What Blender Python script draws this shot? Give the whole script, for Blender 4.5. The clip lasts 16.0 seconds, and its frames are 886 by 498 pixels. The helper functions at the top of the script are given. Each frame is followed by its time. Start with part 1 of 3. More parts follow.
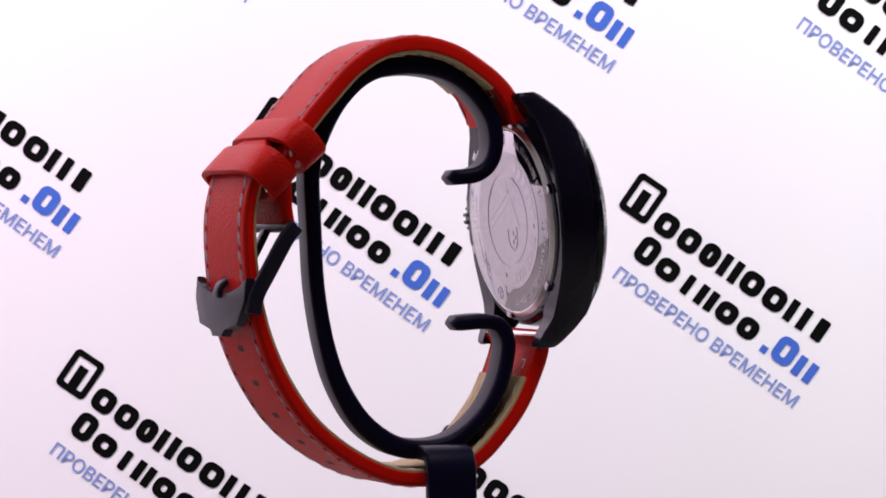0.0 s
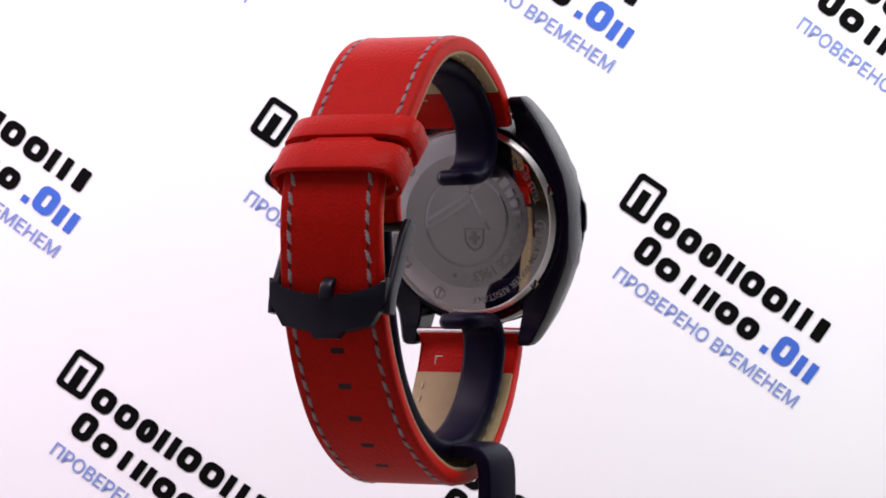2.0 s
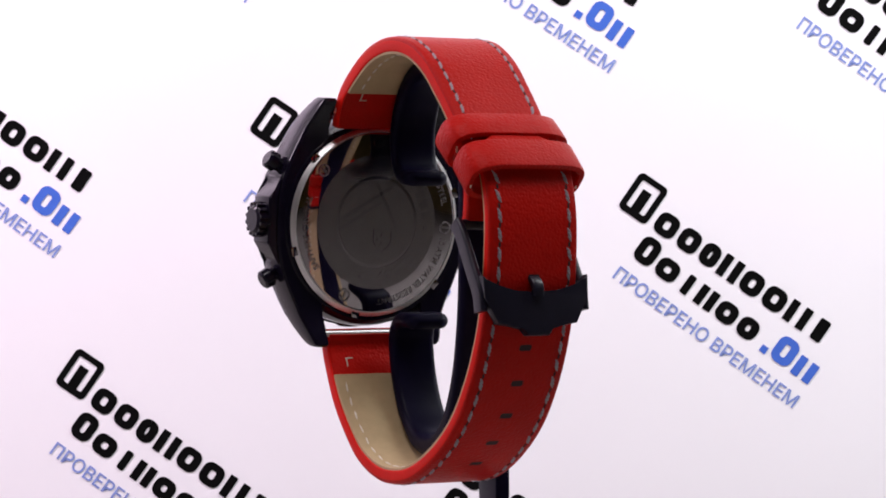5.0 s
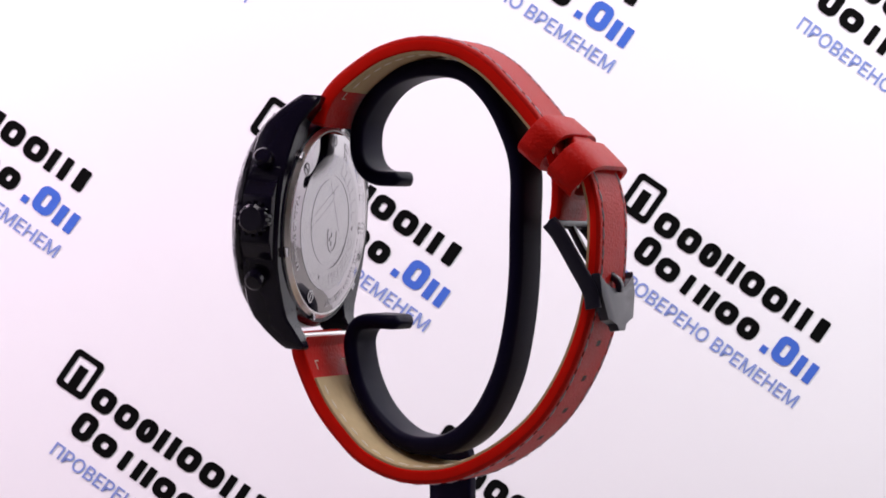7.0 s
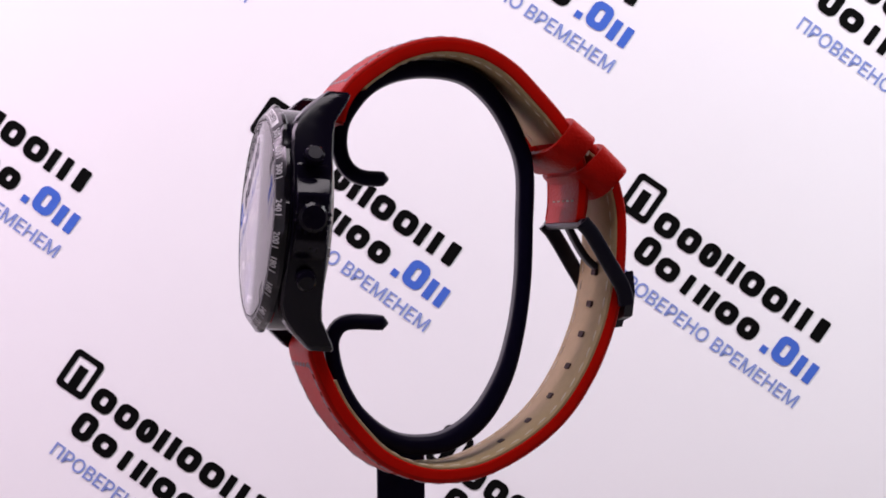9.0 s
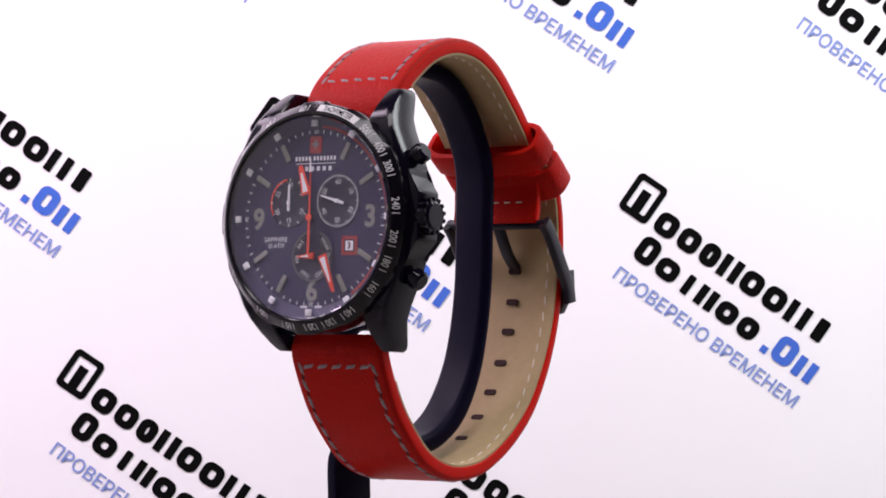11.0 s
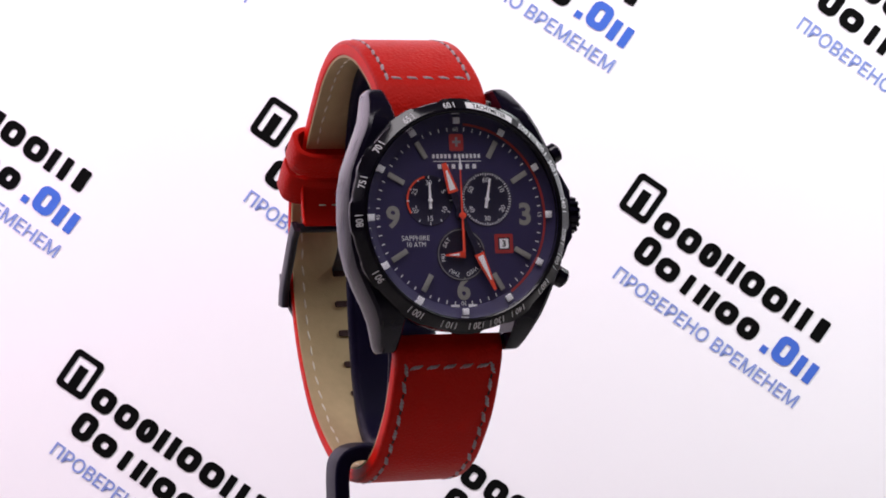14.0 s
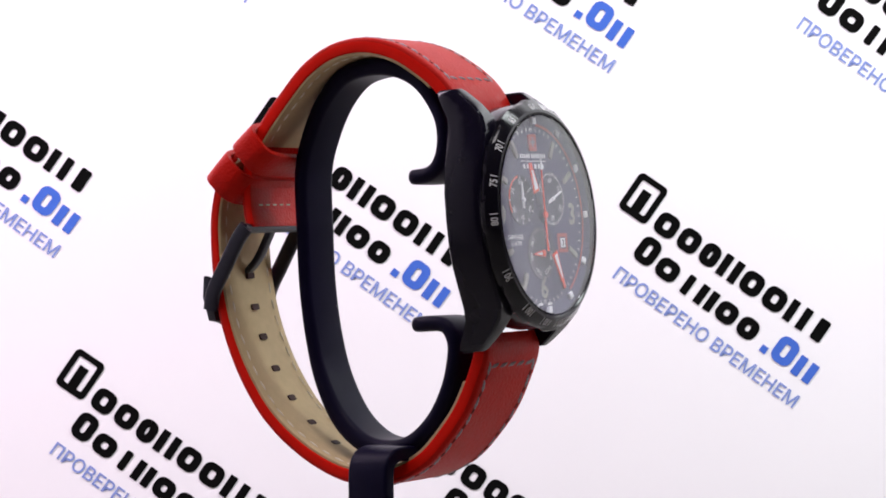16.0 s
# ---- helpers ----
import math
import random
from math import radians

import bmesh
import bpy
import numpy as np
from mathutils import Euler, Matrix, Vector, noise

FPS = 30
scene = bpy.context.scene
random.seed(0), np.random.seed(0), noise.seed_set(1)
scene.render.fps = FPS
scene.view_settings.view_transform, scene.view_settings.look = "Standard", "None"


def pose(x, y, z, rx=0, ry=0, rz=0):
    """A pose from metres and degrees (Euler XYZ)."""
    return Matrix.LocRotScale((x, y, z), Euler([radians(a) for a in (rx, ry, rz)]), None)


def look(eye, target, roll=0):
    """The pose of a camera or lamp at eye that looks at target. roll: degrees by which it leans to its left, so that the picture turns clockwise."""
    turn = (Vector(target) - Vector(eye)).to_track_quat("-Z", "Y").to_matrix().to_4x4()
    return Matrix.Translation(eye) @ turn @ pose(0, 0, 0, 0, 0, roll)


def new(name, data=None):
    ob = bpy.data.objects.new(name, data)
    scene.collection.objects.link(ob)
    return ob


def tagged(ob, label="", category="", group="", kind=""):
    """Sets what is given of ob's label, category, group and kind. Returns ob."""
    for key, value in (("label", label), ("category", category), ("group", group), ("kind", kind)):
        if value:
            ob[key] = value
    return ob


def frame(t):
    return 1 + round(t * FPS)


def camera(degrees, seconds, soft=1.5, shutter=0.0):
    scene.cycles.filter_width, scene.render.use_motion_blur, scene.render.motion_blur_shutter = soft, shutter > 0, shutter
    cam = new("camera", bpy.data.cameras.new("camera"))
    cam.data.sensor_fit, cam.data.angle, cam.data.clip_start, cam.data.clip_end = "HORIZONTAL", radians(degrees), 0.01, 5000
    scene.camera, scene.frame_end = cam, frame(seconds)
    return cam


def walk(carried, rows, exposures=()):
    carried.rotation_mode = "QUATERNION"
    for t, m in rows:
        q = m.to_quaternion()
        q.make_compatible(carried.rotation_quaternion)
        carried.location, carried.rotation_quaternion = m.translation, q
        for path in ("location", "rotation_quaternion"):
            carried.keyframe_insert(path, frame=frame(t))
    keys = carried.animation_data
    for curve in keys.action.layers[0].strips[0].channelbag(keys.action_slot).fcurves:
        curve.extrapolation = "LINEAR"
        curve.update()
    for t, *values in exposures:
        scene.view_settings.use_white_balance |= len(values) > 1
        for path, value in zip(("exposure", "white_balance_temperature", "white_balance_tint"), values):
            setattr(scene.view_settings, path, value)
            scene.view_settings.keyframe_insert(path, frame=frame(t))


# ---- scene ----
# ---- camera: stands still before the turning watch ----
MM = 0.001
H = 0.110                      # height of the watch's middle over the table
cam = camera(16.493, 16.0, soft=1.8)
EYE = Vector((5.03 * MM, -600.0 * MM, 3.16 * MM + H))
VIEW = look(EYE, EYE + Vector((0, 0.99996, -0.00525)), -0.66)
walk(cam, [(0.0, VIEW), (16.0, VIEW)], [(0.0, -0.06, 6500, 12), (0.5, 0.06, 6500, 10), (1.0, 0.08, 6500, 9), (1.5, 0.12, 6500, 7), (2.0, 0.12, 6500, 7), (3.0, 0.0, 6500, 11), (3.5, -0.06, 6500, 13), (4.2, -0.04, 6500, 12),
                                        (6.3, 0.06, 6500, 10), (7.0, -0.02, 6500, 12), (8.0, -0.16, 6500, 14), (8.5, -0.25, 6500, 14), (9.2, -0.16, 6500, 15), (11.5, 0.1, 6500, 9), (12.2, 0.06, 6500, 10), (13.0, 0.0, 6500, 12),
                                        (14.0, 0.08, 6500, 9), (15.5, 0.12, 6500, 7), (16.0, 0.12, 6500, 7)])

# ---- world and lamps ----
world = bpy.data.worlds.new("world")
world.use_nodes = True
scene.world = world
world.node_tree.nodes["Background"].inputs[0].default_value = (0.10, 0.085, 0.07, 1)
world.node_tree.nodes["Background"].inputs[1].default_value = 0.3


def area(name, eye, target, sx, sy, watts, colour):
    d = bpy.data.lights.new(name, "AREA")
    d.shape, d.size, d.size_y, d.energy, d.color = "RECTANGLE", sx, sy, watts, colour
    ob = new(name, d)
    ob.matrix_world = look(eye, target)
    return ob


area("lamp_overhead", (0, -0.22, 0.77), (0, 0.0, 0.05), 0.45, 0.3, 2.7, (1.0, 0.93, 0.98))
area("lamp_backdrop_west", (-0.34, 0.09, 0.40), (-0.12, 0.75, 0.10), 0.3, 0.2, 2.2, (1.0, 0.80, 0.99))
area("lamp_backdrop_east", (0.34, 0.09, 0.40), (0.12, 0.75, 0.10), 0.3, 0.2, 2.05, (0.91, 0.955, 0.975))


# ---- materials ----
def material(name, colour, rough=0.5, metal=0.0, vary=0.12, scale=400.0, bump=0.0, bump_scale=2000.0, spec=0.5, coat=0.0, kind="noise"):
    m = bpy.data.materials.new(name)
    m.use_nodes = True
    nt = m.node_tree
    b = nt.nodes["Principled BSDF"]
    b.inputs["Roughness"].default_value = rough
    b.inputs["Metallic"].default_value = metal
    b.inputs["Specular IOR Level"].default_value = spec
    b.inputs["Coat Weight"].default_value = coat
    b.inputs["Coat Roughness"].default_value = 0.15
    co = nt.nodes.new("ShaderNodeTexCoord")
    n = nt.nodes.new("ShaderNodeTexNoise")
    n.inputs["Scale"].default_value = scale
    n.inputs["Detail"].default_value = 5
    nt.links.new(co.outputs["Object"], n.inputs["Vector"])
    mix = nt.nodes.new("ShaderNodeMix")
    mix.data_type = "RGBA"
    mix.inputs[6].default_value = (*[max(0, c * (1 - vary)) for c in colour], 1)
    mix.inputs[7].default_value = (*[min(1, c * (1 + vary)) for c in colour], 1)
    nt.links.new(n.outputs["Fac"], mix.inputs[0])
    nt.links.new(mix.outputs[2], b.inputs["Base Color"])
    ra = nt.nodes.new("ShaderNodeMapRange")
    ra.inputs["To Min"].default_value = max(0.02, rough * 0.82)
    ra.inputs["To Max"].default_value = min(1, rough * 1.18)
    n2 = nt.nodes.new("ShaderNodeTexNoise")
    n2.inputs["Scale"].default_value = scale * 0.23
    n2.inputs["Detail"].default_value = 3
    nt.links.new(co.outputs["Object"], n2.inputs["Vector"])
    nt.links.new(n2.outputs["Fac"], ra.inputs["Value"])
    nt.links.new(ra.outputs[0], b.inputs["Roughness"])
    if bump:
        bp = nt.nodes.new("ShaderNodeBump")
        bp.inputs["Strength"].default_value = bump
        bp.inputs["Distance"].default_value = 0.00012
        if kind == "cells":
            v = nt.nodes.new("ShaderNodeTexVoronoi")
            v.feature = "SMOOTH_F1"
            v.inputs["Scale"].default_value = bump_scale
            warp = nt.nodes.new("ShaderNodeVectorMath")
            warp.operation = "ADD"
            n3 = nt.nodes.new("ShaderNodeTexNoise")
            n3.inputs["Scale"].default_value = bump_scale * 0.6
            sc = nt.nodes.new("ShaderNodeVectorMath")
            sc.operation = "SCALE"
            sc.inputs["Scale"].default_value = 0.7 / bump_scale
            nt.links.new(co.outputs["Object"], n3.inputs["Vector"])
            nt.links.new(n3.outputs["Color"], sc.inputs[0])
            nt.links.new(co.outputs["Object"], warp.inputs[0])
            nt.links.new(sc.outputs[0], warp.inputs[1])
            nt.links.new(warp.outputs[0], v.inputs["Vector"])
            nt.links.new(v.outputs["Distance"], bp.inputs["Height"])
        else:
            v = nt.nodes.new("ShaderNodeTexNoise")
            v.inputs["Scale"].default_value = bump_scale
            v.inputs["Detail"].default_value = 4
            nt.links.new(co.outputs["Object"], v.inputs["Vector"])
            nt.links.new(v.outputs["Fac"], bp.inputs["Height"])
        nt.links.new(bp.outputs[0], b.inputs["Normal"])
    return m


M_LEATHER = material("red_leather", (0.54, 0.009, 0.005), 0.42, 0, 0.10, 260, 1.0, 1900, 0.085, kind="cells")
M_EDGE = material("red_edge_paint", (0.78, 0.010, 0.004), 0.4, 0, 0.06, 500, 0.1, 1500, 0.08)
M_LINING = material("cream_lining", (0.54, 0.40, 0.22), 0.7, 0, 0.12, 500, 0.35, 3000, 0.3)
M_THREAD = material("grey_thread", (0.40, 0.34, 0.37), 0.7, 0, 0.35, 2500, 0.6, 5000, 0.3)
M_PALE_THREAD = material("pale_thread", (0.80, 0.73, 0.60), 0.7, 0, 0.2, 2500, 0.5, 5000, 0.3)
# near-black red: shade inside holes and stitch dents, put into the colour
M_HOLE_SHADE = material("hole_shade", (0.035, 0.006, 0.006), 0.8, 0, 0.1, 800)
M_BLACK = material("black_steel", (0.007, 0.0055, 0.014), 0.13, 0.0, 0.15, 300, 0.05, 5000, 0.28)
M_BUCKLE = material("satin_black_steel", (0.011, 0.010, 0.021), 0.34, 0.0, 0.2, 500, 0.08, 4000, 0.4)
M_BEZEL = material("black_bezel", (0.007, 0.006, 0.011), 0.16, 0.0, 0.15, 300, 0.04, 5000, 0.40)
M_STEEL = material("polished_steel", (0.46, 0.435, 0.45), 0.045, 1.0, 0.05, 200, 0.02, 900)
M_SATIN = material("satin_steel", (0.47, 0.45, 0.46), 0.17, 1.0, 0.10, 400, 0.10, 4000)
M_RING = material("bright_steel", (0.85, 0.83, 0.82), 0.38, 1.0, 0.05, 200, 0.05, 3000)
M_ENGRAVE = material("engraved_steel", (0.48, 0.46, 0.47), 0.27, 1.0, 0.15, 900)
M_PLASTIC = material("black_plastic", (0.006, 0.0045, 0.020), 0.40, 0, 0.2, 200, 0.05, 1500, 0.07)
M_DIAL = material("dial_blue_black", (0.029, 0.022, 0.080), 0.55, 0.1, 0.12, 300, 0.08, 8000)
M_SUB = material("subdial_black", (0.013, 0.011, 0.034), 0.45, 0.1, 0.12, 900, 0.08, 9000)
M_WHITE = material("white_print", (0.90, 0.89, 0.91), 0.6, 0, 0.04, 700)
M_TEXT = material("pale_print", (0.80, 0.79, 0.82), 0.6, 0, 0.08, 700)
M_GREY = material("grey_print", (0.22, 0.21, 0.22), 0.6, 0, 0.08, 700)
M_LUME = material("grey_lume", (0.26, 0.25, 0.23), 0.6, 0, 0.10, 900)
M_RED = material("red_paint", (0.88, 0.075, 0.035), 0.4, 0, 0.06, 600)
M_DARKRED = material("dark_red_print", (0.38, 0.030, 0.030), 0.5, 0, 0.06, 600)
M_PAPER = material("white_sheet", (0.86, 0.845, 0.865), 0.6, 0, 0.025, 9, 0.05, 60, 0.3)
M_INK = material("black_ink", (0.003, 0.003, 0.003), 0.5, 0, 0.2, 300, 0, 0, 0.05)
M_BLUE = material("blue_ink", (0.062, 0.145, 0.56), 0.5, 0, 0.06, 300, 0, 0, 0.05)
M_PALEBLUE = material("pale_blue_ink", (0.22, 0.29, 0.60), 0.5, 0, 0.06, 300, 0, 0, 0.05)
M_WALL = material("brown_wall", (0.15, 0.11, 0.035), 0.8, 0, 0.15, 3, 0.1, 60)
M_TABLE = material("grey_table", (0.28, 0.268, 0.25), 0.5, 0, 0.03, 12, 0.05, 80)

M_GLASS = bpy.data.materials.new("sapphire_glass")
M_GLASS.use_nodes = True
_b = M_GLASS.node_tree.nodes["Principled BSDF"]
_b.inputs["Transmission Weight"].default_value = 1.0
_b.inputs["Roughness"].default_value = 0.0
_b.inputs["IOR"].default_value = 1.45
_b.inputs["Base Color"].default_value = (0.97, 0.97, 1.0, 1)


# ---- helpers ----
def link_mesh(name, bm, mat, parent=None, label="", angle=35, m=None):
    if m is not None:
        bm.transform(m)
    bmesh.ops.recalc_face_normals(bm, faces=bm.faces)
    bmesh.ops.scale(bm, vec=(MM, MM, MM), verts=bm.verts)
    me = bpy.data.meshes.new(name)
    bm.to_mesh(me)
    bm.free()
    for p in me.polygons:
        p.use_smooth = True
    me.set_sharp_from_angle(angle=radians(angle))
    me.materials.append(mat)
    ob = new(name, me)
    if parent is not None:
        ob.parent = parent
    if label:
        tagged(ob, label)
    return ob


part = link_mesh


def share(name, me, m, parent, label=""):
    """One more object on a mesh that exists."""
    ob = new(name, me)
    ob.parent = parent
    ob.matrix_basis = m
    if label:
        tagged(ob, label)
    return ob


def mm_pose(m):
    """A matrix in millimetres, turned into metres."""
    q = m.copy()
    q.translation = m.translation * MM
    return q


def curve_points(ctrl, n):
    """Centripetal spline through control points, sampled evenly by length."""
    p = [np.array(c, float) for c in ctrl]
    p = [2 * p[0] - p[1]] + p + [2 * p[-1] - p[-2]]
    out = []
    for i in range(1, len(p) - 2):
        for k in range(24):
            t = k / 24
            out.append(0.5 * (2 * p[i] + (p[i + 1] - p[i - 1]) * t + (2 * p[i - 1] - 5 * p[i] + 4 * p[i + 1] - p[i + 2]) * t * t
                              + (3 * p[i] - p[i - 1] - 3 * p[i + 1] + p[i + 2]) * t ** 3))
    out.append(p[-2])
    out = np.array(out)
    s = np.concatenate([[0], np.cumsum(np.linalg.norm(np.diff(out, axis=0), axis=1))])
    at = np.linspace(0, s[-1], n)
    return np.stack([np.interp(at, s, out[:, k]) for k in range(out.shape[1])], 1), s[-1]


class Path:
    """A line in the (y, z) plane with its outward side; s runs in millimetres."""

    def __init__(self, ctrl, n=160, flip=1, turned=False):
        self.turned = turned
        self.p, self.length = curve_points(ctrl, n)
        self.flip = flip
        self.s = np.linspace(0, self.length, n)
        d = np.gradient(self.p, axis=0)
        self.d = d / np.linalg.norm(d, axis=1)[:, None]

    def at(self, s):
        p = Vector((0, np.interp(s, self.s, self.p[:, 0]), np.interp(s, self.s, self.p[:, 1])))
        d = Vector((0, np.interp(s, self.s, self.d[:, 0]), np.interp(s, self.s, self.d[:, 1]))).normalized()
        return p, d, Vector((0, -d.z, d.y)) * self.flip

    def near(self, y, z):
        return self.s[np.argmin((self.p[:, 0] - y) ** 2 + (self.p[:, 1] - z) ** 2)]

    def basis(self, s, x, h):
        """Matrix with X across, Y along, Z outward."""
        p, d, o = self.at(s)
        c = Vector((x, p.y + h * o.y, p.z + h * o.z))
        a = Vector((1, 0, 0))
        if self.turned:
            a = (twist(c + a) - twist(c - a)).normalized()
            c = twist(c)
            d = (d - a * d.dot(a)).normalized()
            o = a.cross(d) * (1 if Vector((1, 0, 0)).cross(d).dot(o) > 0 else -1)
        return Matrix(((a.x, d.x, o.x, c.x), (a.y, d.y, o.y, c.y), (a.z, d.z, o.z, c.z), (0, 0, 0, 1)))


def twist(v):
    """The buckled end of the strap follows the stand, turned a little against the case."""
    w = min(1.0, max(0.0, (v.y + 12.0) / 40.0))
    w = w * w * (3 - 2 * w)
    return Vector((v.x, v.y + w * (0.06 * v.x - 0.2), v.z))


def twisted(bm):
    for v in bm.verts:
        v.co = twist(v.co)
    return bm


def sweep(path, section, s0, s1, n, close=True):
    """section(s, f) gives a ring of (x, h) points; f runs from 0 to 1."""
    bm = bmesh.new()
    rings = []
    for i in range(n + 1):
        f = i / n
        s = s0 + (s1 - s0) * f
        p, d, o = path.at(s)
        ring = [Vector((x, 0, 0)) + p + o * h for x, h in section(s, f)]
        rings.append([bm.verts.new(twist(q) if path.turned else q) for q in ring])
    for a, b in zip(rings, rings[1:]):
        k = len(a)
        for j in range(k):
            bm.faces.new((a[j], a[(j + 1) % k], b[(j + 1) % k], b[j]))
    bm.faces.new(rings[0])
    bm.faces.new(rings[-1])
    return bm


def slab(w, lo, hi, r, dome=0.0, n=6):
    """Ring of a rounded flat section, w wide, from lo to hi."""
    out = []
    r = min(r, (hi - lo) / 2 * 0.98, w / 2)
    for cx, cy, a0 in ((w / 2 - r, hi - r, 0), (-w / 2 + r, hi - r, 90), (-w / 2 + r, lo + r, 180), (w / 2 - r, lo + r, 270)):
        if a0 == 90 and dome:
            for k in range(1, 8):
                x = (w / 2 - r) * (1 - k / 4)
                out.append((x, hi + dome * (1 - (x / (w / 2)) ** 4)))
        for k in range(n):
            a = radians(a0 + 90 * k / (n - 1))
            out.append((cx + r * math.cos(a), cy + r * math.sin(a)))
    return out


def lathe(profile, n=128, radius_add=None):
    """Turn (r, n) points about the z axis; a closed ring if the first point is not on the axis."""
    bm = bmesh.new()
    rings = []
    for r, z in profile:
        if r < 1e-6:
            rings.append([bm.verts.new((0, 0, z))])
        else:
            rings.append([bm.verts.new(((r + (radius_add(2 * math.pi * k / n, r, z) if radius_add else 0)) * math.cos(2 * math.pi * k / n),
                                        (r + (radius_add(2 * math.pi * k / n, r, z) if radius_add else 0)) * math.sin(2 * math.pi * k / n), z)) for k in range(n)])
    closed = len(rings[0]) > 1 and len(rings[-1]) > 1
    pairs = list(zip(rings, rings[1:])) + ([(rings[-1], rings[0])] if closed else [])
    for a, b in pairs:
        for k in range(n):
            j = (k + 1) % n
            if len(a) == 1:
                bm.faces.new((a[0], b[k], b[j]))
            elif len(b) == 1:
                bm.faces.new((a[k], b[0], a[j]))
            else:
                bm.faces.new((a[k], b[k], b[j], a[j]))
    return bm


def prism(poly, z0, z1, bevel=0.0, seg=2):
    bm = bmesh.new()
    lo = [bm.verts.new((x, y, z0)) for x, y in poly]
    hi = [bm.verts.new((x, y, z1)) for x, y in poly]
    k = len(poly)
    bm.faces.new(lo[::-1])
    bm.faces.new(hi)
    for j in range(k):
        bm.faces.new((lo[j], lo[(j + 1) % k], hi[(j + 1) % k], hi[j]))
    if bevel:
        bmesh.ops.bevel(bm, geom=list(bm.edges), offset=bevel, segments=seg, affect="EDGES", profile=0.6)
    return bm


def box(cx, cy, cz, sx, sy, sz, bevel=0.0):
    bm = prism([(cx - sx / 2, cy - sy / 2), (cx + sx / 2, cy - sy / 2), (cx + sx / 2, cy + sy / 2), (cx - sx / 2, cy + sy / 2)], cz - sz / 2, cz + sz / 2, bevel)
    return bm


def join(*bms):
    out = bmesh.new()
    for b in bms:
        me = bpy.data.meshes.new("tmp")
        b.to_mesh(me)
        out.from_mesh(me)
        b.free()
        bpy.data.meshes.remove(me)
    return out


def rod(a, b, r0, r1=None, n=20):
    a, b = Vector(a), Vector(b)
    r1 = r0 if r1 is None else r1
    bm = bmesh.new()
    bmesh.ops.create_cone(bm, cap_ends=True, segments=n, radius1=r0, radius2=r1, depth=(b - a).length)
    bm.transform(Matrix.Translation((a + b) / 2) @ (b - a).to_track_quat("Z", "Y").to_matrix().to_4x4())
    return bm


def ring_arc(r0, r1, a0, a1, z, n=60):
    """A flat arc; angles clockwise from the top."""
    bm = bmesh.new()
    vs = []
    for k in range(n + 1):
        a = radians(a0 + (a1 - a0) * k / n)
        vs.append((bm.verts.new((r0 * math.sin(a), r0 * math.cos(a), z)), bm.verts.new((r1 * math.sin(a), r1 * math.cos(a), z))))
    for p, q in zip(vs, vs[1:]):
        bm.faces.new((p[0], p[1], q[1], q[0]))
    return bm


_letters = {}


def lettering(text, bold=0.0):
    """The outline of a word as (points, faces), its capitals 1 high, its middle at the origin; and its width."""
    if (text, bold) not in _letters:
        cu = bpy.data.curves.new("word", "FONT")
        cu.body, cu.size, cu.offset, cu.resolution_u = text, 1.0, bold, 3
        ob = new("word", cu)
        bpy.context.view_layer.update()
        me = bpy.data.meshes.new_from_object(ob.evaluated_get(bpy.context.evaluated_depsgraph_get()))
        pts = np.array([v.co[:2] for v in me.vertices])
        faces = [tuple(p.vertices) for p in me.polygons]
        bpy.data.objects.remove(ob)
        bpy.data.curves.remove(cu)
        bpy.data.meshes.remove(me)
        lo, hi = pts.min(0), pts.max(0)
        pts = (pts - (lo + hi) / 2) / (hi[1] - lo[1])
        _letters[(text, bold)] = (pts, faces, (hi[0] - lo[0]) / (hi[1] - lo[1]))
    return _letters[(text, bold)]


def word(text, height, m, width=None, bold=0.0):
    """Flat lettering at the matrix m."""
    pts, faces, w = lettering(text, bold)
    sx = (width / w) if width else height
    bm = bmesh.new()
    vs = [bm.verts.new(m @ Vector((x * sx, y * height, 0))) for x, y in pts]
    for f in faces:
        try:
            bm.faces.new([vs[i] for i in f])
        except ValueError:
            pass
    return bm


def word_round(text, height, radius, angle, z, stretch=1.0, bold=0.0):
    """Lettering bent round the origin, its tops outward, middle at angle (clockwise from the top)."""
    pts, faces, w = lettering(text, bold)
    bm = bmesh.new()
    vs = []
    for x, y in pts:
        a = radians(angle) + x * height * stretch / radius
        r = radius + y * height
        vs.append(bm.verts.new((r * math.sin(a), r * math.cos(a), z)))
    for f in faces:
        try:
            bm.faces.new([vs[i] for i in f])
        except ValueError:
            pass
    return bm


def bars(spans, y0, y1, z):
    bm = bmesh.new()
    for a, b in spans:
        bm.faces.new([bm.verts.new(p) for p in ((a, y0, z), (b, y0, z), (b, y1, z), (a, y1, z))])
    return bm


def rounded(x0, x1, y0, y1, r, n=6):
    out = []
    for cx, cy, a0 in ((x1 - r, y1 - r, 0), (x0 + r, y1 - r, 90), (x0 + r, y0 + r, 180), (x1 - r, y0 + r, 270)):
        out += [(cx + r * math.cos(radians(a0 + 90 * k / n)), cy + r * math.sin(radians(a0 + 90 * k / n))) for k in range(n + 1)]
    return out


# ---- the place: table, printed backdrop, side sheets, room ----
def slab_thing(name, x0, x1, y0, y1, z0, z1, mat, label, category):
    bm = box((x0 + x1) / 2, (y0 + y1) / 2, (z0 + z1) / 2, x1 - x0, y1 - y0, z1 - z0)
    return tagged(link_mesh(name, bm, mat), label, category, kind="structure")


